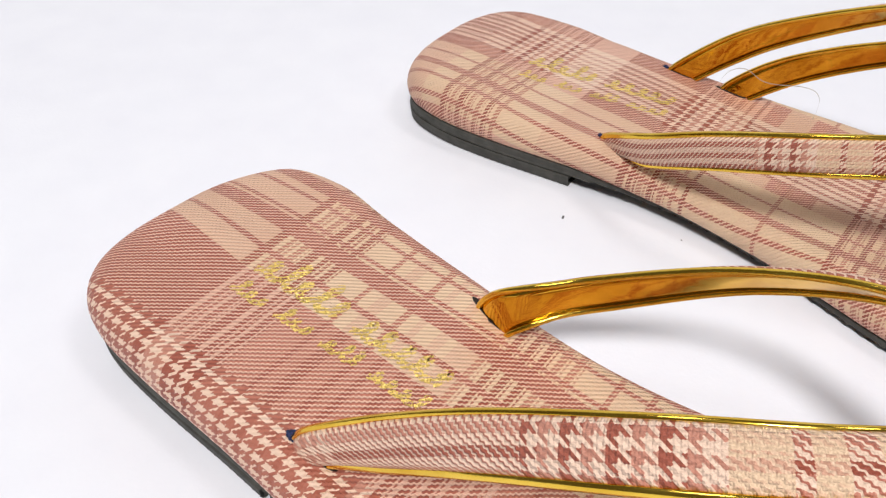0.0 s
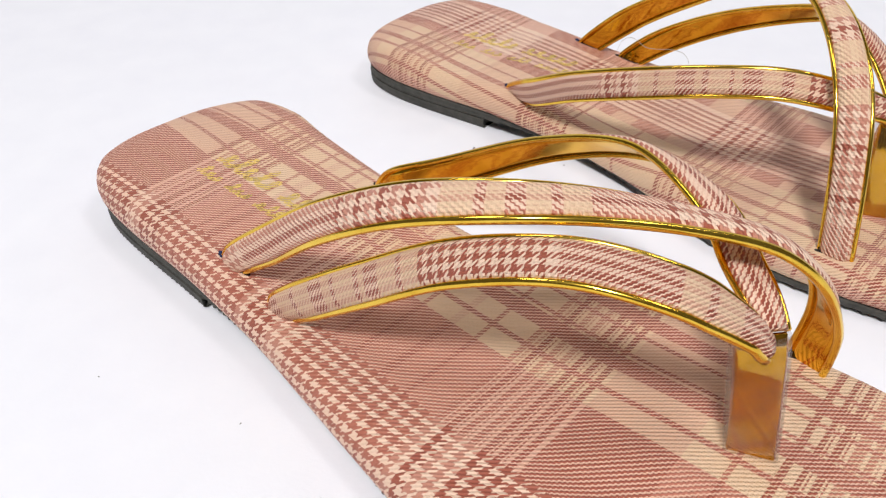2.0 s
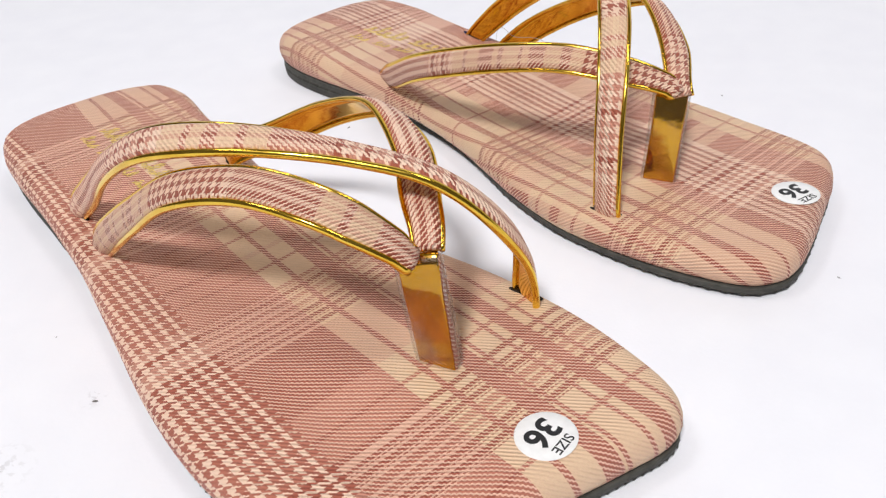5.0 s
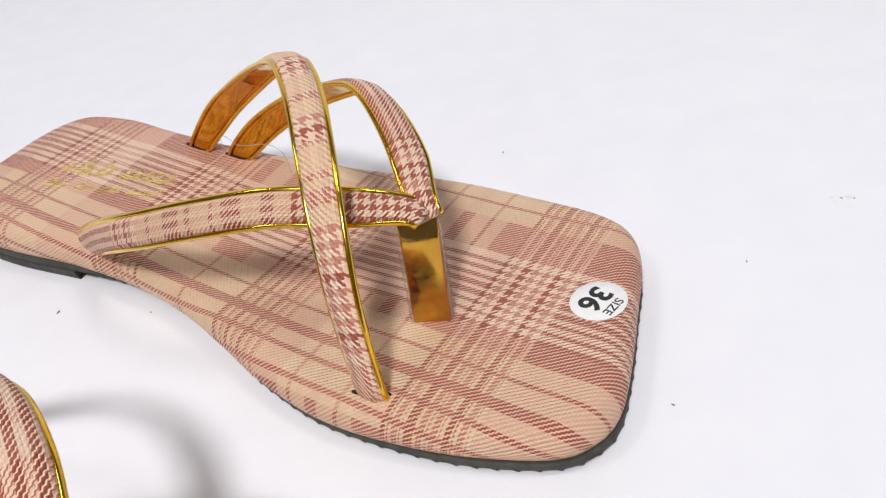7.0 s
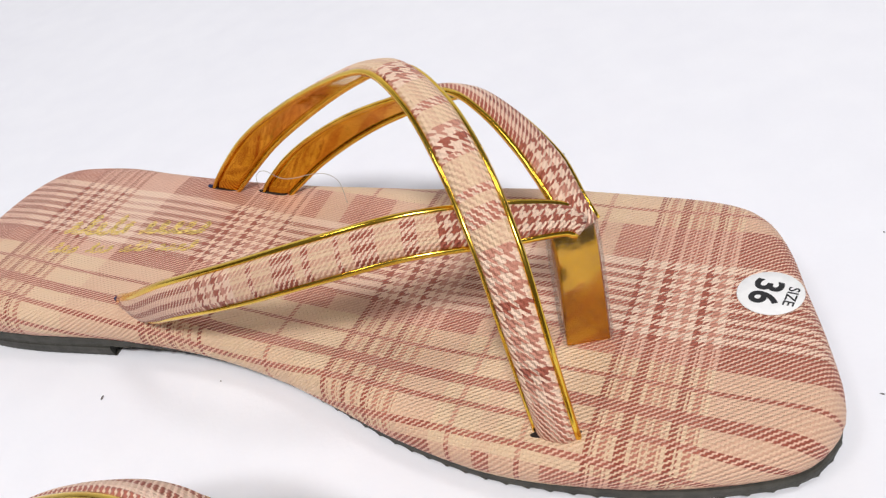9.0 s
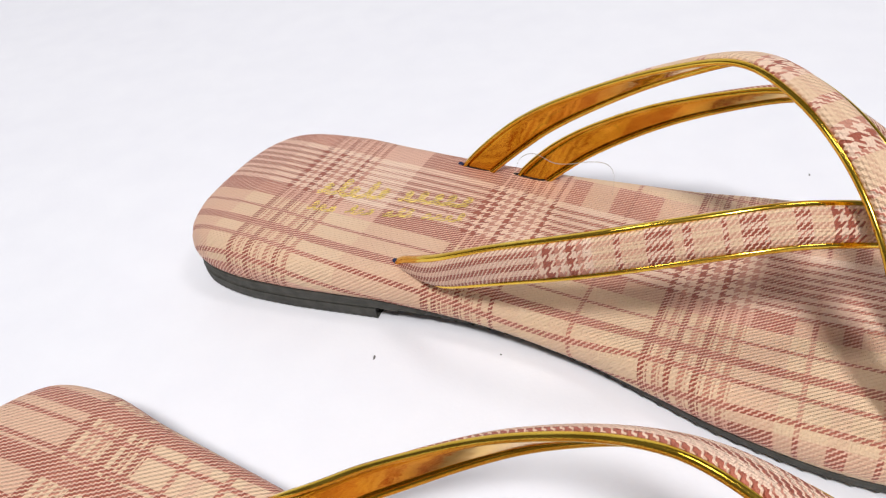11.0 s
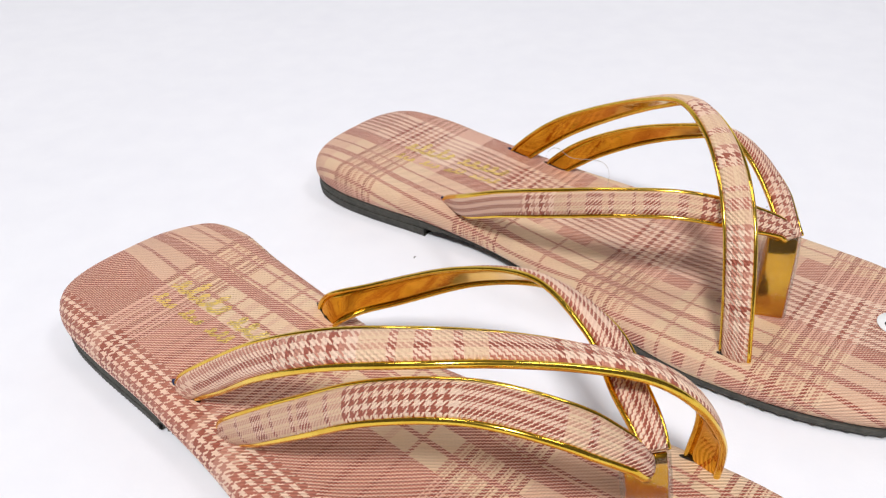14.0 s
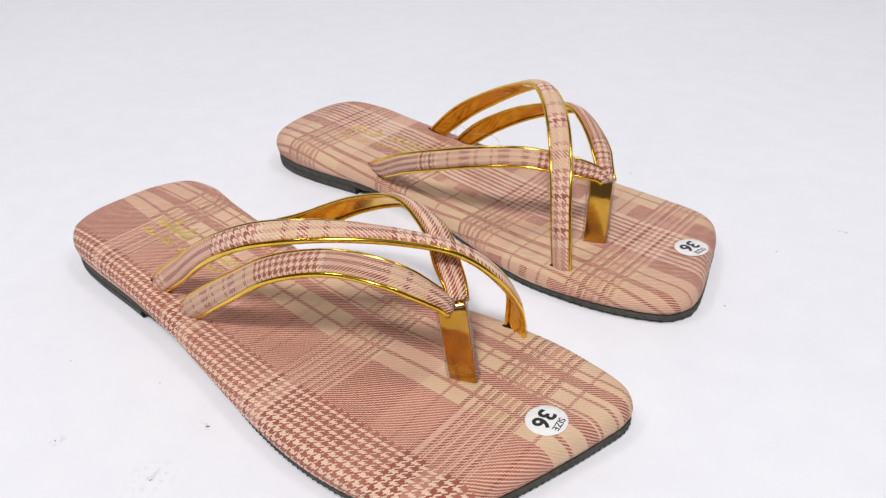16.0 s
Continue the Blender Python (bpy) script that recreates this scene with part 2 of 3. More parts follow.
gold_lining = gold_material("gold_foil", 0.04, 0.26, (0.62, 0.31, 0.02), (0.86, 0.50, 0.05))
# lining foil darkened: the footbed's amber reflection is put into the post's colour
gold_post = gold_material("gold_foil", 0.05, 0.30, (0.52, 0.25, 0.014), (0.76, 0.40, 0.03))
gold_piping = gold_material("gold_piping", 0.10, 0.15, (0.74, 0.44, 0.04), (0.90, 0.62, 0.09))


def print_material():
    """Gold foil stamped on the weave: it took on the raised threads alone."""
    m, tree, p = material("gold_print", (1.0, 0.74, 0.22), 0.42, 1.0)
    g = Net(tree)
    co = g.node("ShaderNodeTexCoord").outputs["Object"]
    sep = g.node("ShaderNodeSeparateXYZ", Vector=co)
    i = g.math("FLOOR", g.math("DIVIDE", sep.outputs[0], THREAD / 1000))
    j = g.math("FLOOR", g.math("DIVIDE", sep.outputs[1], THREAD / 1000))
    order = g.math("MODULO", g.math("ADD", g.math("ADD", i, 8000.0), g.math("MULTIPLY", j, -1.0)), 4.0)
    n = g.noise(co, 1500.0, 2.0)
    g.put(p.inputs["Normal"], g.bump(n, 1.0, 0.0009))
    keep = g.math("GREATER_THAN", g.math("ADD", g.math("MULTIPLY", g.math("LESS_THAN", order, 1.5), 0.55), g.noise(co, 1300.0, 2.0)), 0.53)
    g.put(p.inputs["Alpha"], keep)
    return m


gold_print = print_material()

rubber, r_tree, rp = material("black_rubber", (0.045, 0.044, 0.040), 0.75)
g = Net(r_tree)
co = g.node("ShaderNodeTexCoord").outputs["Object"]
g.put(rp.inputs["Base Color"], g.ramp(g.noise(co, 320.0, 4.0), [(0.3, (0.036, 0.035, 0.030)), (0.75, (0.075, 0.073, 0.064))]))
g.put(rp.inputs["Normal"], g.bump(g.noise(co, 1600.0, 3.0), 0.5, 0.0004))

clear, c_tree, _ = material("clear_plastic")
g = Net(c_tree)
thin = g.node("ShaderNodeBsdfTransparent", Color=(0.97, 0.97, 0.97, 1))
gloss = g.node("ShaderNodeBsdfGlossy", Roughness=0.08)
# white diffuse, weighted by Fresnel, paints the highlights on the sleeve's edges
white_glint = g.node("ShaderNodeBsdfDiffuse", Color=(0.85, 0.84, 0.82, 1))
shine = g.node("ShaderNodeMixShader")
g.put(shine.inputs[0], 0.35)
g.put(shine.inputs[1], gloss.outputs[0])
g.put(shine.inputs[2], white_glint.outputs[0])
both = g.node("ShaderNodeMixShader")
g.put(both.inputs[0], g.math("ADD", 0.01, g.math("MULTIPLY", g.node("ShaderNodeFresnel", IOR=1.4).outputs[0], 0.2)))
g.put(both.inputs[1], thin.outputs[0])
g.put(both.inputs[2], shine.outputs[0])
g.put(c_tree.nodes["Material Output"].inputs["Surface"], both.outputs[0])
nylon, _, nyp = material("clear_nylon", (0.75, 0.70, 0.62), 0.2)
nyp.inputs["Transmission Weight"].default_value = 0.5
# near-black colour stands for the shade inside the strap slits
hole_dark, _, _ = material("hole_shadow", (0.018, 0.010, 0.008), 0.9)
navy, n_tree, np_ = material("navy_felt", (0.012, 0.017, 0.06), 0.95)
g = Net(n_tree)
co = g.node("ShaderNodeTexCoord").outputs["Object"]
g.put(np_.inputs["Base Color"], g.ramp(g.noise(co, 2600.0, 2.0), [(0.35, (0.006, 0.008, 0.03)), (0.7, (0.03, 0.045, 0.14))]))
sticker_white, s_tree, sp = material("sticker_paper", (0.83, 0.83, 0.84), 0.45)
g = Net(s_tree)
co = g.node("ShaderNodeTexCoord").outputs["Object"]
g.put(sp.inputs["Base Color"], g.ramp(g.noise(co, 500.0, 3.0), [(0.3, (0.78, 0.78, 0.79)), (0.7, (0.85, 0.85, 0.86))]))
ink, _, _ = material("black_ink", (0.012, 0.012, 0.014), 0.5)
lint, _, _ = material("grey_lint", (0.16, 0.15, 0.15), 0.9)

paper, p_tree, pp = material("white_paper", (0.84, 0.84, 0.86), 0.6)
g = Net(p_tree)
co = g.node("ShaderNodeTexCoord").outputs["Object"]
big, mid, fine = g.noise(co, 6.0, 3.0), g.noise(co, 60.0, 4.0), g.noise(co, 900.0, 3.0)
mixv = g.math("ADD", g.math("MULTIPLY", big, 0.5), g.math("MULTIPLY", mid, 0.5))
clean = g.ramp(mixv, [(0.3, (0.80, 0.805, 0.87)), (0.7, (0.85, 0.855, 0.91))])
grime = g.noise(co, 420.0, 4.0, 0.7)
stain = 0.0
for sx, sy, sr in ((0.034, 0.030, 0.009), (-0.004, 0.043, 0.004), (0.043, 0.054, 0.004), (0.291, 0.194, 0.005)):
    spot = g.node("ShaderNodeVectorMath")
    spot.operation = "DISTANCE"
    g.put(spot.inputs[0], co)
    spot.inputs[1].default_value = (sx, sy, 0)
    near = g.math("MAXIMUM", g.math("SUBTRACT", 1.0, g.math("DIVIDE", spot.outputs["Value"], sr)), 0.0)
    stain = g.math("ADD", stain, near)
amount = g.math("MULTIPLY", g.math("MULTIPLY", stain, g.math("GREATER_THAN", grime, 0.55)), 0.35)
dirty = g.node("ShaderNodeMix")
dirty.data_type = "RGBA"
g.put(dirty.inputs["Factor"], amount)
g.put(dirty.inputs["A"], clean)
dirty.inputs["B"].default_value = (0.4, 0.39, 0.41, 1)
g.put(pp.inputs["Base Color"], dirty.outputs["Result"])
g.put(pp.inputs["Normal"], g.bump(g.math("ADD", fine, g.math("MULTIPLY", mid, 1.5)), 0.12, 0.0004))


# ---- mesh helpers ----
def part(name, bm, mat, parent=None, label="", smooth=True, recalc=True):
    if recalc:
        bmesh.ops.recalc_face_normals(bm, faces=bm.faces)
    me = bpy.data.meshes.new(name)
    bm.to_mesh(me)
    bm.free()
    for f in me.polygons:
        f.use_smooth = smooth
    me.materials.append(mat)
    ob = new(name, me)
    ob.parent = parent
    return tagged(ob, label)


def spline(points, n, closed=False):
    """n points at even steps along a smooth curve through points."""
    P = np.array(points, float)
    Q = np.vstack([P[-1], P, P[0], P[1]]) if closed else np.vstack([2 * P[0] - P[1], P, 2 * P[-1] - P[-2]])
    fine = []
    for a, b, c, d in zip(Q[:-3], Q[1:-2], Q[2:-1], Q[3:]):
        for s in np.linspace(0, 1, 24, endpoint=False):
            fine.append(0.5 * (2 * b + (c - a) * s + (2 * a - 5 * b + 4 * c - d) * s * s + (3 * b - a - 3 * c + d) * s ** 3))
    fine.append(Q[-2])
    fine = np.array(fine)
    run = np.concatenate([[0], np.cumsum(np.linalg.norm(np.diff(fine, axis=0), axis=1))])
    at = np.linspace(0, run[-1], n + 1 if closed else n)
    out = np.stack([np.interp(at, run, fine[:, k]) for k in range(fine.shape[1])], 1)
    return out[:-1] if closed else out


def loft(rings, closed_ring=True, caps=False, uvs=None):
    bm = bmesh.new()
    layer = bm.loops.layers.uv.new("UVMap") if uvs is not None else None
    grid = [[bm.verts.new(p) for p in ring] for ring in rings]
    n = len(rings[0])
    for a in range(len(rings) - 1):
        for k in range(n if closed_ring else n - 1):
            l = (k + 1) % n
            f = bm.faces.new((grid[a][k], grid[a][l], grid[a + 1][l], grid[a + 1][k]))
            if layer:
                for loop, (r, c) in zip(f.loops, ((a, k), (a, l), (a + 1, l), (a + 1, k))):
                    loop[layer].uv = uvs[r][c]
    if caps:
        for ring, r in ((grid[0], 0), (grid[-1], len(grid) - 1)):
            f = bm.faces.new(ring)
            if layer:
                for loop, c in zip(f.loops, range(n)):
                    loop[layer].uv = uvs[r][c]
    return bm


# ---- the white sheet ----
def sheet():
    """A white paper that lies flat and sweeps up far behind."""
    prof = [(-2.2, 0.0), (-0.6, 0.0), (0.0, 0.0), (0.5, 0.0), (0.95, 0.0)]
    prof += [(0.95 + 0.45 * math.sin(a), 0.45 - 0.45 * math.cos(a)) for a in np.linspace(0.12, math.pi / 2, 14)] + [(1.40, 1.9)]
    rings = [[(x, y, z) for y, z in prof] for x in np.linspace(-2.4, 2.6, 12)]
    bm = loft(rings, closed_ring=False)
    ob = part("ground", bm, paper, recalc=False)
    if ob.data.polygons[0].normal.z < 0:
        ob.data.flip_normals()
    return tagged(ob, "seamless white paper sweep with faint smudges and dust", "backdrop", kind="structure")


sheet()

# ---- sandals ----
HEEL = [(0, 0), (1, 14), (6, 24.5), (15, 30), (32, 33)]
FAR_OUTLINE = HEEL + [(60, 33.5), (92, 37), (112, 39.5), (132, 42.5), (152, 45.3), (175, 46.7), (200, 46.5), (218, 44.3), (228.5, 39.5), (235, 30), (239.3, 17), (242.8, 2), (245.5, -12),
               (244, -20.5), (237.5, -28.5), (219, -36), (200, -40.3), (180, -42), (158, -39), (140, -34.3), (121, -30), (98, -28), (70, -30), (40, -34.8), (22, -35.5), (9, -31), (2, -18)]
NEAR_OUTLINE = HEEL + [(60, 35.5), (92, 39.3), (112, 42.5), (132, 46), (152, 49.5), (172, 51.6), (190, 51.4), (207, 48.5), (219, 44), (228, 36.5), (235.5, 20), (241.5, 2), (246.3, -15), (248.8, -27),
                (246, -34.5), (237, -39.3), (218, -42.3), (200, -42.5), (180, -41), (158, -36.5), (136, -30.5), (115, -27.5), (92, -26.8), (66, -29.5), (44, -32), (26, -34.5), (11, -31), (2, -17)]
START = {1: -4.7, -1: -2.5}  # the back of the heel, mm


def outline(side, n):
    """The outer edge of a sole, mm, running round from the heel."""
    pts = np.array(FAR_OUTLINE if side > 0 else NEAR_OUTLINE, float)
    pts[:, 0] += START[side] * np.clip(1 - pts[:, 0] / 60.0, 0, 1)
    pts[:, 1] += (1.6 if side > 0 else np.interp(pts[:, 1], [-30, 30], [-0.4, 2.4])) * np.clip(1 - pts[:, 0] / 90.0, 0, 1)
    if side > 0:
        pts[:, 0] -= np.interp(pts[:, 1], [-20, 0, 18, 46], [2.2, 3.2, 5.0, 5.0]) * np.clip((pts[:, 0] - 190) / 42.0, 0, 1) ** 1.5
        pts[:, 1] += np.where(pts[:, 1] > 0, 1.0, 0.0) * np.clip((80 - pts[:, 0]) / 40.0, 0, 1)
    return spline(pts, n, True)


def bed(u, v=0.0, side=1):
    """The height of the footbed, mm."""
    z = np.interp(u, [0, 12, 30, 50, 66, 85, 105, 130, 160, 200, 245], [20.6, 21.2, 21.0, 19.4, 17.6, 15.6, 13.8, 12.4, 11.8, 12.0, 12.8])
    z -= (2.3 if side > 0 else 1.4) * np.clip((85 - u) / 40.0, 0, 1)
    hollow = 1.6 * math.exp(-((u - 140) / 42.0) ** 2)
    return z - hollow * max(0.0, 1 - (v / 30.0) ** 2) + 0.25 * math.sin(u * 0.11 + v * 0.05)


def ledge(u):
    """The height of the top of the rubber sole, mm."""
    return np.interp(u, [0, 66, 90, 115, 140, 246], [6.8, 6.5, 5.1, 3.7, 3.0, 3.0])


def normals(P):
    d = np.roll(P, -1, 0) - np.roll(P, 1, 0)
    d /= np.linalg.norm(d, axis=1)[:, None]
    nrm = np.stack([d[:, 1], -d[:, 0]], 1)
    c = P - P.mean(0)
    return nrm if (nrm * c).sum() > 0 else -nrm


def in_m(u, v, z, side):
    return (u / 1000, side * v / 1000, z / 1000)


def on_cloth(q, side):
    """Where a point of the flattened footbed lies on the cloth, which is pulled a little askew over the sole, mm."""
    u, v = q
    if side > 0:
        return (u, v - 0.0195 * (230 - u))
    pull = np.interp(v, [8, 25], [0.0125, 0.04]) * min(u - 30, 125) if u > 30 else -4.0 * np.interp(v, [-12, 0, 12], [0, 1, 0]) * (30 - u) / 30
    return (u, v - pull)


def upper_pad(side):
    """The padded footbed, wrapped in cloth down to the rubber."""
    P = outline(side, 220)
    N = normals(P)
    shape = [(2.4, -0.02), (0.9, 0.10), (0.2, 0.26), (0.0, 0.42), (0.25, 0.58), (0.9, 0.74), (2.0, 0.87), (3.6, 0.955), (5.6, 0.99), (8.0, 1.0)]
    rings, uvs = [], []
    arc, prev = [], None
    base = shape[-1][0]
    for inset, rise in shape:
        ring = []
        for p, n in zip(P, N):
            q = p - n * inset
            lo, hi = ledge(p[0]), bed(q[0], q[1], side)
            ring.append((q[0], q[1], lo + (hi - lo) * rise))
        rings.append(ring)
    R = np.array(rings)
    gap = np.concatenate([np.cumsum(np.linalg.norm(np.diff(R[::-1], axis=0), axis=2), axis=0)[::-1], np.zeros((1, len(P)))])
    for k in range(len(shape)):
        flat = P - N * base + N * gap[k][:, None]
        uvs.append([on_cloth(f, side) for f in flat])
    core = P - N * base
    mid = np.stack([np.clip(core[:, 0], 34, 212), 1.5 + 0 * core[:, 0]], 1)
    for s in np.linspace(0, 1, 14)[1:-1]:
        q = core + (mid - core) * s
        rings.append([(a, b, bed(a, b, side)) for a, b in q])
        uvs.append([on_cloth(f, side) for f in q])
    rings.append([(a, b, bed(a, b, side)) for a, b in mid])
    uvs.append([on_cloth(f, side) for f in mid])
    return loft([[in_m(*p, side) for p in ring] for ring in rings], True, False, uvs)


def teeth(k, period, depth):
    s = (k % period) / period
    return depth * (s / 0.67 if s < 0.67 else (1 - s) / 0.33)


def tread(side, u, k):
    """How far the edge of the rubber is notched at step k."""
    if side < 0:
        return teeth(k, 3, 0.75)
    return teeth(k, 6, 0.8) if u > 80 else teeth(k, 3, 0.12)


def outsole(side):
    P = outline(side, 780)
    N = normals(P)
    rings = []
    for inset, low, heel in ((4.0, 0.35, 0.35), (1.5, 0.4, 0.4), (1.1, 0.1, 0.1), (1.05, -0.8, -0.9), (1.15, -1.5, -2.0), (0.9, -1.75, -2.4), (1.4, -2.15, -2.95), (6.5, -2.97, -2.96), (9.0, -2.97, -2.97)):
        ring = []
        for k, (p, n) in enumerate(zip(P, N)):
            t = tread(side, p[0], k) if -2.5 < low < -1.7 else 0.0
            waist = math.exp(-((p[0] - 108) / 32.0) ** 2)
            toe = 0.9 * np.clip((p[0] - 190) / 30.0, 0, 1) if inset < 3 else 0.0
            q = p - n * (inset - toe + 1.6 * waist + 0.5 * t)
            drop = low if p[0] > 72 else heel
            ring.append((q[0], q[1], ledge(p[0]) + drop * (1 - 0.35 * waist) + t))
        rings.append([in_m(*q, side) for q in ring])
    return loft(rings, True, True)


def heel_block(side):
    P = outline(side, 780)
    N = normals(P)
    keep = [(p, n) for p, n in zip(P, N) if p[0] <= 66]
    cut = next((k for k in range(len(keep) - 1) if np.linalg.norm(keep[k][0] - keep[k + 1][0]) > 10), len(keep) - 1)
    keep = keep[cut + 1:] + keep[:cut + 1]
    a, b = keep[-1][0], keep[0][0]
    close = [(a + (b - a) * s, np.array([1.0, 0.0])) for s in np.linspace(0, 1, 22)[1:-1]]
    rings = []
    for inset, z in ((3.0, 3.9), (1.0, 3.75), (1.1, 2.2), (1.35, 1.0), (1.4, 0.45), (1.8, 0.0), (4.5, 0.0)):
        ring = []
        for k, (p, n) in enumerate(keep + close):
            t = tread(side, p[0], k) if z < 0.6 and k < len(keep) else 0.0
            q = p - n * (inset + 0.4 * t)
            ring.append((q[0], q[1], z + t))
        rings.append([in_m(*q, side) for q in ring])
    return loft(rings, True, True)


def strap_frames(points, n=90, toe=(0.0, 0.0), twist=(0.0, 0.0), foot=0.0):
    """Middle line, outward direction and width direction of a strap that arches over a foot, mm."""
    C = spline(points, n)
    T = np.gradient(C, axis=0)
    T /= np.linalg.norm(T, axis=1)[:, None]
    O = np.stack([0 * C[:, 0], C[:, 1] + 1.0, C[:, 2] - 20.0], 1)
    O /= np.linalg.norm(O, axis=1)[:, None]
    O[:, :2] += np.clip((np.linspace(0, 1, n) - 0.62) / 0.38, 0, 1)[:, None] * np.array(toe)
    O[:, 0] += np.clip(1 - np.linspace(0, 1, n) / 0.25, 0, 1) * foot
    O[:, :2] += np.exp(-((np.linspace(0, 1, n) - 0.85) / 0.1) ** 2)[:, None] * np.array(twist)
    O -= (O * T).sum(1)[:, None] * T
    O /= np.linalg.norm(O, axis=1)[:, None]
    for _ in range(6):
        O[1:-1] = (O[:-2] + O[1:-1] * 2 + O[2:]) / 4
    O -= (O * T).sum(1)[:, None] * T
    O /= np.linalg.norm(O, axis=1)[:, None]
    W = np.cross(T, O)
    return C, O, W


def swept(frames, section, side, width):
    """Sweeps a closed section of (part of the half width, height in mm) along a strap."""
    C, O, W = frames
    n = len(C)
    rings, uvs = [], []
    run = np.concatenate([[0], np.cumsum(np.linalg.norm(np.diff(C, axis=0), axis=1))])
    for k in range(n):
        half = width[k] / 2
        rings.append([in_m(*(C[k] + W[k] * (a * half) + O[k] * h), side) for a, h in section])
        uvs.append([(run[k], a * half) for a, h in section])
    return loft(rings, True, True, uvs)


def strap(name, points, side, mat, parent, label, wide=8.2, ends=(1.0, 1.0), toe=(0.0, 0.0), twist=(0.0, 0.0), foot=0.0, rim=1.0):
    frames = strap_frames(points, toe=toe, twist=twist, foot=foot)
    n = len(frames[0])
    s = np.linspace(0, 1, n)
    width = wide * (1 - (1 - ends[0]) * np.clip(1 - s / 0.12, 0, 1) - (1 - ends[1]) * np.clip(1 - (1 - s) / 0.12, 0, 1))
    dome = [(-0.90, -0.1)] + [(a, 0.1 + 1.5 * (1 - abs(a / 0.93) ** 3.8)) for a in np.linspace(-0.92, 0.92, 15)] + [(0.90, -0.1)]
    cover = part(name, swept(frames, dome, side, width), mat, parent, label)
    under = [(-0.90, 0.05), (-0.5, 0.12), (0.0, 0.14), (0.5, 0.12), (0.90, 0.05), (0.90, -0.62), (0.5, -0.72), (0.0, -0.74), (-0.5, -0.72), (-0.90, -0.62)]
    part("lining", swept(frames, under, side, width), gold_lining, cover, "mirror gold foil lining")
    for e in (-1, 1):
        C, O, W = frames
        rings, size = [], rim if e < 0 else 1.0
        for k in range(n):
            c = C[k] + W[k] * e * (width[k] / 2 - 0.02) - O[k] * 0.55
            rings.append([in_m(*(c + W[k] * 0.68 * size * math.cos(a) + O[k] * 0.8 * size * math.sin(a)), side) for a in np.linspace(0, 2 * math.pi, 9)[:-1]])
        part("piping", loft(rings, True, True), gold_piping, cover, "shiny gold edge piping")
    return cover


def post(base, top, turns, side, parent):
    """The toe post: the two straps folded flat in a clear sleeve, twisted a little and pinched where the straps part."""
    b, t = np.array(base, float), np.array(top, float)
    axis = (t - b) / np.linalg.norm(t - b)

    def directions(s):
        turn = radians(turns[0] + (turns[1] - turns[0]) * np.clip(s, 0, 1))
        wide = np.array([math.cos(turn), math.sin(turn), 0.0])
        wide -= axis * (wide @ axis)
        wide /= np.linalg.norm(wide)
        return wide, np.cross(axis, wide)

    def prism(hw, hd, lo, hi, rnd, steps=9, bow=0.0, pinch=0.75):
        rings = []
        for s in np.linspace(lo, hi, steps):
            wide, deep = directions(s)
            flat = 1 - pinch * np.clip((s - 0.7) / 0.3, 0, 1) ** 1.5
            grow = 1 + bow * math.sin(math.pi * s)
            ring = []
            for sx, sy, a0 in ((1, 1, 0), (-1, 1, 90), (-1, -1, 180), (1, -1, 270)):
                for a in np.linspace(a0, a0 + 90, 4):
                    x, y = sx * (hw - rnd) + rnd * math.cos(radians(a)), sy * (hd - rnd) + rnd * math.sin(radians(a))
                    ring.append(in_m(*(b + (t - b) * s + wide * x * grow + deep * y * flat), side))
            rings.append(ring)
        return rings

    core = part("toe_post", loft(prism(4.7, 1.9, -0.06, 1.0, 0.5, 14, -0.03), True, True), gold_post, parent, "gold foil toe post in a clear sleeve")
    rings = []
    for s in np.linspace(-0.08, 0.96, 14):
        wide, deep = directions(s)
        c = b + (t - b) * s + wide * 4.7
        rings.append([in_m(*(c + wide * 0.3 * math.cos(a) + deep * 1.55 * math.sin(a) * (1 - 0.6 * max(0.0, s - 0.7) / 0.3)), side) for a in np.linspace(0, 2 * math.pi, 9)[:-1]])
    uvs = [[(k * 2.6, 0.5 * l) for l in range(8)] for k in range(14)]
    part("edge_strip", loft(rings, True, True, uvs), inner_far, core, "thin plaid edge between the foil layers")
    outer, inner = prism(5.55, 2.7, -0.03, 1.0, 1.4, 14, 0.0, 0.45), prism(5.35, 2.5, -0.03, 1.0, 1.2, 14, 0.0, 0.45)
    shell = outer + inner[::-1] + [outer[0]]
    part("clear_sleeve", loft(shell, True, False), clear, core, "clear plastic sleeve")
    return core


def slot(u, v, length, turn, side, parent, mat=None, label="dark patch painted as the shade in the strap slit"):
    """The slit through which a strap enters the footbed: a dark patch painted as its shade, not cut."""
    c, s = math.cos(radians(turn)), math.sin(radians(turn))
    rings = []
    for grow, h in ((1.1, -0.3), (1.05, 0.03), (0.9, 0.07), (0.7, 0.05), (0.3, 0.03)):
        ring = []
        for a in np.linspace(0, 2 * math.pi, 25)[:-1]:
            x = length / 2 * abs(math.cos(a)) ** 0.7 * (1 if math.cos(a) > 0 else -1) + 0.5 * (grow - 1) * math.cos(a)
            y = 0.85 * grow * math.sin(a)
            uu, vv = u + (x * c - y * s) * (1.0 if grow > 0.9 else grow), v + x * s + y * c
            ring.append(in_m(uu, vv, bed(uu, vv, side) + h, side))
        rings.append(ring)
    return part("strap_slot", loft(rings, True, True), mat or hole_dark, parent, label)


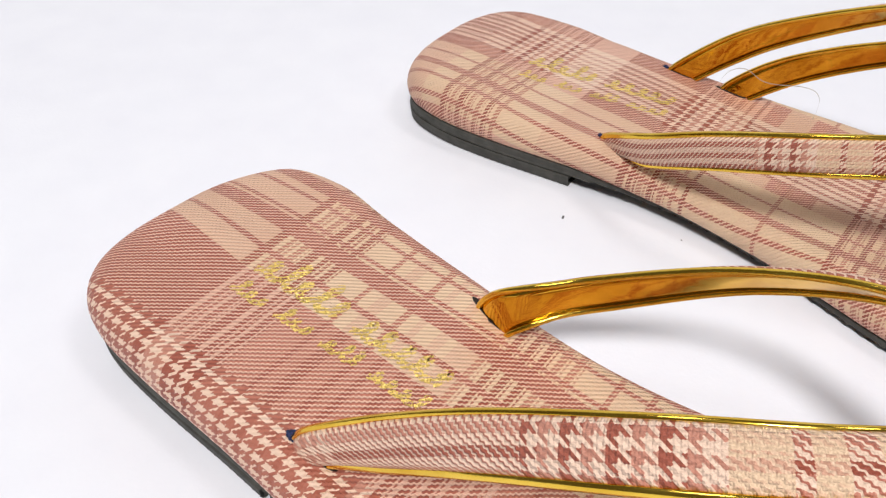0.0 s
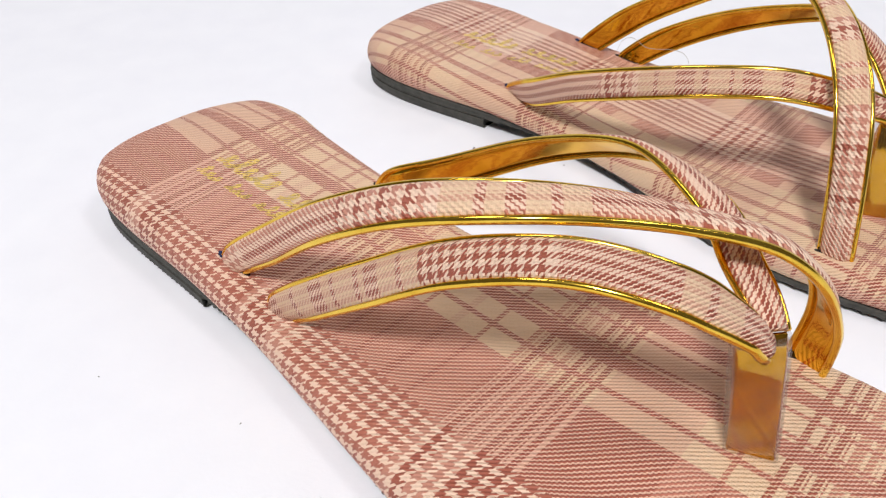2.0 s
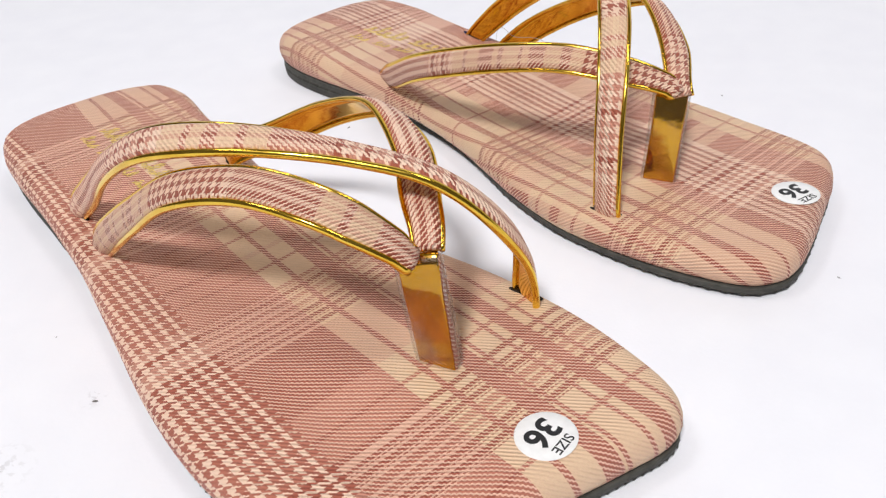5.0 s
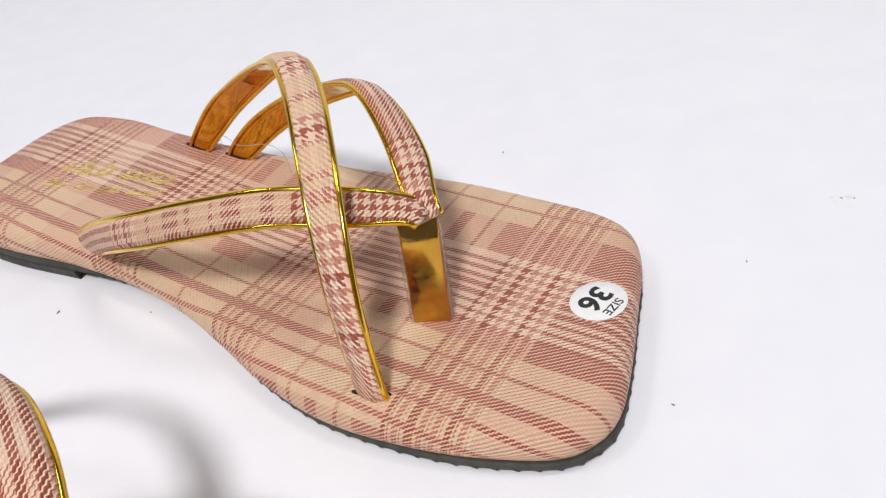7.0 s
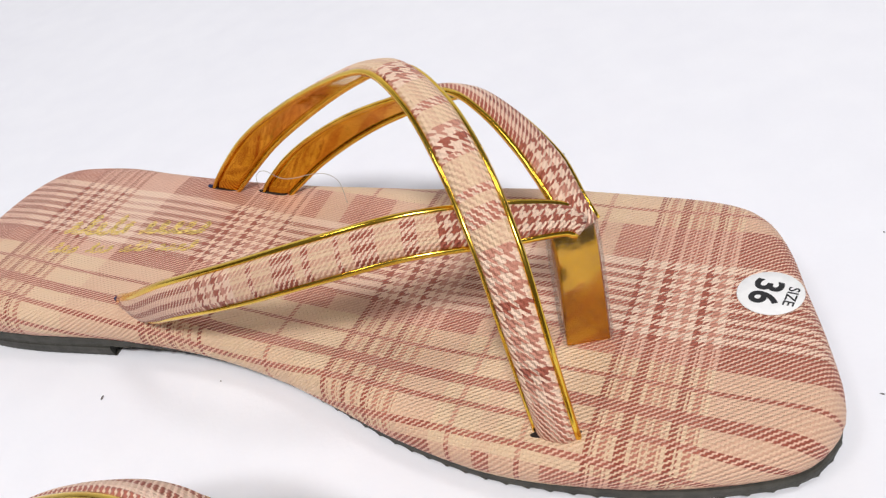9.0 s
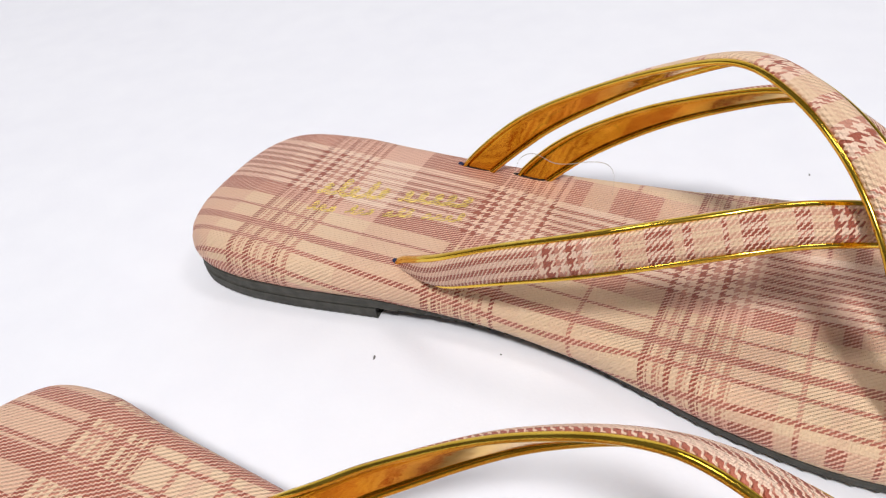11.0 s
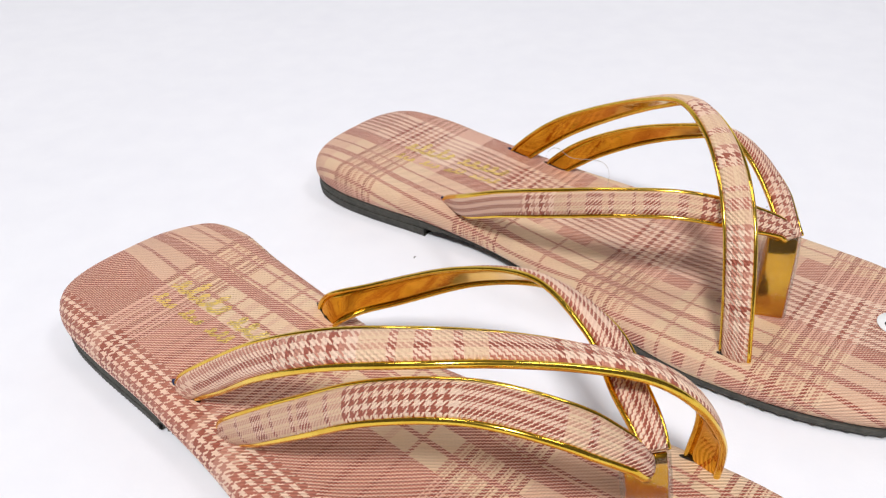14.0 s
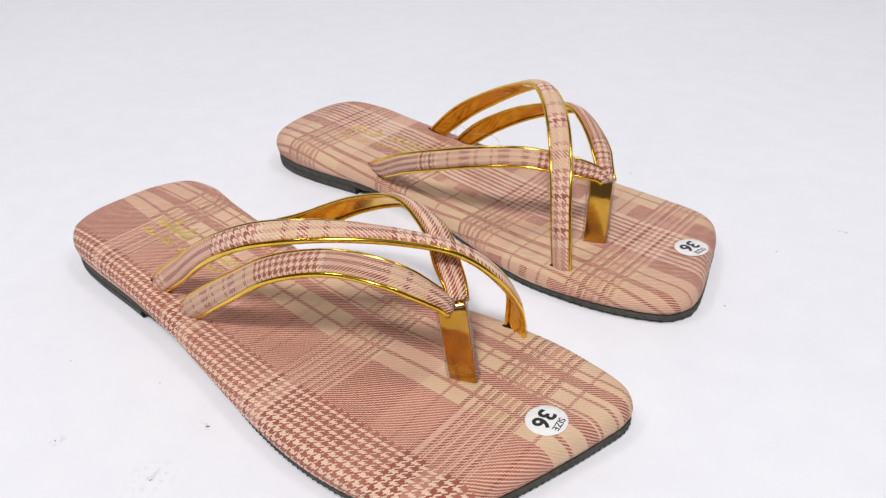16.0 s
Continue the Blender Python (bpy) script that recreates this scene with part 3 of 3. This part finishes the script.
def felt_tuft(u, v, side, parent, size=2.0):
    bm = bmesh.new()
    bmesh.ops.create_icosphere(bm, subdivisions=3, radius=1.0)
    for w in bm.verts:
        k = 1 + 0.35 * noise.noise(w.co * 4.0 + Vector((u, v, 0)))
        w.co = Vector(in_m(u + w.co.x * size * k, v + w.co.y * size * 0.6 * k, bed(u, v, side) + 0.1 + w.co.z * size * 0.55 * k, side))
    return part("felt_tuft", bm, navy, parent, "frayed navy felt at the strap end")


def ribbon(bm, pts, half, side, lift):
    """A flat stroke that lies on the footbed."""
    P = np.array(pts, float)
    d = np.gradient(P, axis=0)
    d /= np.maximum(np.linalg.norm(d, axis=1), 1e-6)[:, None]
    n = np.stack([-d[:, 1], d[:, 0]], 1)
    rows = []
    for k, (p, m) in enumerate(zip(P, n)):
        w = half * (0.75 + 0.45 * abs(m[1]))
        row = [p + m * w, p - m * w]
        rows.append([bm.verts.new(in_m(q[0], q[1], bed(q[0], q[1], side) + lift, side)) for q in row])
    for a, b in zip(rows[:-1], rows[1:]):
        bm.faces.new((a[0], a[1], b[1], b[0]))


def scroll(start, end, height, humps, seed, side, parent, name, half):
    """Looping gold strokes, in place of a maker's mark."""
    rnd = random.Random(seed)
    a, b = np.array(start, float), np.array(end, float)
    d = (b - a) / np.linalg.norm(b - a)
    n = np.array([d[1], -d[0]]) * (1 if side > 0 else -1)
    n = -n
    total = np.linalg.norm(b - a)
    bm = bmesh.new()
    words = humps
    x = 0.0
    unit = total / (sum(words) + 0.9 * (len(words) - 1))
    for count in words:
        pts = []
        for h in range(count):
            tall = height * rnd.choice((0.55, 0.55, 0.6, 1.0))
            lean = rnd.uniform(0.1, 0.35)
            for q in np.linspace(0, 1, 14, endpoint=False):
                ang = 2 * math.pi * q
                px = x + unit * (h + q) + 0.34 * unit * math.sin(ang)
                py = tall * (0.5 - 0.5 * math.cos(ang))
                pts.append(a + d * (px + lean * py) + n * py)
        ribbon(bm, pts, half, side, 0.07)
        x += unit * (count + 0.9)
    return part(name, bm, gold_print, parent, "gold foil scroll stamped on the footbed", recalc=False)


def lettering(name, text, size, m, parent, mat):
    cu = bpy.data.curves.new(name, "FONT")
    cu.body, cu.size, cu.align_x, cu.align_y, cu.extrude, cu.offset = text, size, "CENTER", "CENTER", 0.00002, size * (0.030 if len(text) < 3 else 0.012)
    cu.resolution_u = 4
    tmp = new("tmp", cu)
    me = bpy.data.meshes.new_from_object(tmp.evaluated_get(bpy.context.evaluated_depsgraph_get()))
    bpy.data.objects.remove(tmp)
    me.materials.append(mat)
    ob = new(name, me)
    ob.parent, ob.matrix_local = parent, m
    return ob


def size_sticker(u, v, turn, side, parent, across=13.6):
    """A round paper sticker; its words run across the sandal with their heads to the toe."""
    base = Matrix.Translation(in_m(u, v, bed(u, v, side) + 0.12, side)) @ Euler((0, 0, radians(-90 + turn))).to_matrix().to_4x4()
    slope = math.atan2(bed(u + 4, v, side) - bed(u - 4, v, side), 8.0)
    base = base @ Euler((slope, 0, 0)).to_matrix().to_4x4()
    r = across / 2000
    bm = loft([[(q * r * math.cos(a), q * r * math.sin(a), h) for a in np.linspace(0, 2 * math.pi, 49)[:-1]] for q, h in ((0.985, -0.00012), (1.0, 0.0), (0.985, 0.00009), (0.5, 0.0001), (0.02, 0.0001))], True, True)
    ob = part("size_sticker", bm, sticker_white, parent, "round white paper sticker with black size print")
    ob.matrix_local = base
    lettering("number_print", "36", 0.0080, pose(0, -0.0012, 0.00014), ob, ink)
    lettering("word_print", "SIZE", 0.0032, pose(0, 0.0041, 0.00014), ob, ink)
    return ob


def sandal(side, origin, turn, cloth, label, s):
    thing = new("sandal")
    thing.matrix_world = pose(*origin, 0, 0, 0, turn)
    tagged(thing, label, "sandal", "pair of sandals")
    part("outsole", outsole(side), rubber, thing, "ribbed black rubber outsole", smooth=False)
    part("heel_block", heel_block(side), rubber, thing, "low black rubber heel with a serrated edge", smooth=False)
    pad = part("footbed", upper_pad(side), cloth, thing, "padded footbed in rose and cream plaid leathercloth")
    for u, v, length, ang in s["slots"]:
        slot(u, v, length, ang, side, pad)
    for u, v, size in s["tufts"]:
        felt_tuft(u, v, side, pad, size)
    scroll(*s["mark"][0], 8.0, (5, 5), 4, side, pad, "gold_scroll", 0.85)
    scroll(*s["mark"][1], 3.6, (3, 3, 3, 4), 9, side, pad, "gold_scroll_line", 0.62)
    size_sticker(*s["sticker"], side, pad)
    strap("inner_strap", s["inner"], side, inner_far if side > 0 else inner_near, thing, "plaid strap from the arch to the toe post", ends=(0.85, 0.7), wide=s["wide"], toe=s["toe_inner"], rim=1.0 if side > 0 else 1.35)
    strap("outer_strap", s["outer"], side, outer_far if side > 0 else outer_near, thing, "plaid strap from the heel side to the toe post", ends=(s["taper"], 0.7), wide=s["wide"], toe=s["toe"], foot=s["foot"], rim=1.4 if side > 0 else 1.0)
    strap("cross_strap", s["cross"], side, cross_far if side > 0 else cross_near, thing, "plaid strap crossing over the other two", ends=(0.85, 1.05), wide=s["wide"], twist=s["twist"], rim=1.0 if side > 0 else 1.35)
    post(*s["post"], side, thing)
    return thing


sandal(1, (0.02680, 0.27957), -35.6, cloth_far, "rose plaid thong sandal with gold-lined straps on white paper", dict(
    cross=[(71.1, 26.9, 11.2), (71.1, 27.5, 15.6), (88.8, 28.9, 32.2), (109.7, 25.9, 46.1), (130.7, 19.7, 58.0), (148.0, 11.7, 65.6), (161.8, 1.0, 64.5), (173.4, -11.2, 59.0), (182.5, -22.3, 48.7), (188.5, -30.2, 33.5), (192.8, -34.6, 14.9), (193.1, -34.3, 10.6)],
    inner=[(88.5, 28.0, 10.7), (88.5, 29.2, 14.6), (101.7, 32.2, 25.9), (121.7, 31.2, 38.2), (142.2, 27.8, 47.7), (157.9, 24.3, 52.7), (169.5, 18.1, 51.6), (181.5, 9.2, 46.6), (189.8, 0.6, 40.8), (193.2, -1.6, 37.2)],
    outer=[(70.4, -21.6, 12.7), (73.9, -23.1, 15.8), (86.0, -28.8, 21.2), (104.5, -32.6, 31.0), (126.8, -32.9, 39.7), (146.9, -28.7, 45.4), (164.6, -21.3, 47.6), (180.9, -11.4, 44.7), (189.4, -4.2, 41.0), (192.4, -3.0, 38.4)],
    post=((192.4, -8.0, 11.5), (190.2, -2.9, 38.6), (24, 46)),
    slots=[(70.4, 27.2, 10.2, 0), (87.6, 28.6, 10.2, 0), (193.0, -34.3, 10, 17), (74.0, -23.2, 8, -18), (192.8, -7.4, 8, 21)],
    tufts=[(70.4, -22.2, 1.3), (65.8, 27.2, 1.0)], sticker=(227.2, 10.9, -11), mark=(((32, -2), (78, 7)), ((34, -10.5), (79, 0))), taper=0.4, foot=0.0, wide=8.3, toe=(0.9, 0.0), toe_inner=(1.0, -0.9), twist=(0.0, 0.0)))

sandal(-1, (-0.03778, 0.17615), -34.0, cloth_near, "rose plaid thong sandal with gold-stamped heel and gold-lined straps", dict(
    cross=[(74.9, 29.3, 12.2), (74.9, 29.5, 17.5), (89.2, 28.0, 29.5), (107.6, 27.0, 44.3), (128.7, 23.8, 56.8), (147.4, 16.3, 62.2), (161.4, 5.5, 61.9), (174.4, -6.4, 58.5), (187.2, -16.9, 53.6), (195.6, -25.5, 43.7), (198.5, -34.0, 28.6), (197.4, -37.1, 12.1), (197.0, -38.0, 9.6)],
    inner=[(94.7, 31.6, 10.6), (95.3, 31.8, 14.9), (106.2, 31.9, 24.0), (123.0, 29.7, 36.8), (143.6, 25.6, 51.0), (164.2, 17.6, 57.3), (181.7, 9.3, 55.1), (192.5, 0.6, 46.7), (194.6, -1.8, 43.0), (195.4, -3.0, 41.6)],
    outer=[(80.9, -19.4, 9.8), (81.8, -19.0, 16.4), (88.1, -20.3, 23.1), (100.6, -27.6, 28.8), (126.1, -32.5, 43.3), (150.8, -31.5, 52.8), (171.8, -23.9, 52.6), (184.9, -14.9, 46.8), (190.8, -11.0, 44.0), (194.8, -7.6, 41.4)],
    post=((198.2, -5.8, 11.5), (193.4, -5.4, 40.8), (-21, -42)),
    slots=[(75.8, 29.3, 9.5, -3), (96.0, 31.4, 9, -2), (196.2, -37.8, 10, -13), (79.6, -19.6, 11.2, 20), (198.3, -6.9, 8, -24)],
    tufts=[(69.8, 28.9, 1.7)], sticker=(231.5, -5.2, 8), mark=(((33, 3), (84, 3)), ((33, 10.5), (84, 9.5))), taper=1.05, foot=0.38, wide=8.8, toe=(1.8, 1.8), toe_inner=(0.9, 0.0), twist=(0.7, 0.0)))



def loose_thread():
    """A clear nylon tag thread that hangs out beside the arch straps."""
    P = spline([(83, 28.5, 16.0), (86, 26.5, 22.5), (91, 25, 25.6), (97, 24, 24.2), (102, 23.5, 24.9), (108, 24.5, 26.0), (112, 26, 25), (113.6, 27.5, 21), (113, 28.5, 13.2)], 60)
    rings = [[tuple((p + np.array([0, 0.10 * math.cos(a), 0.10 * math.sin(a)])) / 1000) for a in np.linspace(0, 2 * math.pi, 7)[:-1]] for p in P]
    ob = part("nylon_thread", loft(rings, True, True), nylon)
    ob.matrix_world = pose(0.02680, 0.27957, 0, 0, 0, -35.6)
    return tagged(ob, "thin clear nylon tag thread looped over the footbed", "thread")


loose_thread()

# ---- dust ----
def speck(x, y, size, seed):
    rnd = random.Random(seed)
    bm = bmesh.new()
    bmesh.ops.create_icosphere(bm, subdivisions=2, radius=1.0)
    sx, sy, a = size * rnd.uniform(0.9, 1.9), size * rnd.uniform(0.4, 0.8), rnd.uniform(0, 3.1)
    for w in bm.verts:
        k = 1 + 0.4 * noise.noise(w.co * 2.0 + Vector((seed, 0, 0)))
        p = Vector((w.co.x * sx * k, w.co.y * sy * k, size * 0.3 * (w.co.z + 1)))
        w.co = Euler((0, 0, a)).to_matrix() @ p
    ob = part("dust_speck", bm, lint)
    ob.location = (x, y, 0)
    return tagged(ob, "tiny grey speck of dust on the white paper", "dust", "dust on the paper")


for k, (x, y, s) in enumerate([(0.0610, 0.2034, .45), (0.0926, 0.1958, .28), (0.044, 0.053, .42), (0.019, 0.073, .25), (0.203, 0.248, .5), (0.229, 0.133, .3), (0.259, 0.175, .25),
                               (0.291, 0.194, .35), (0.294, 0.193, .25), (0.034, 0.029, .3), (-0.005, 0.043, .3), (-0.02, 0.083, .22)]):
    speck(x, y, s / 1000, k)
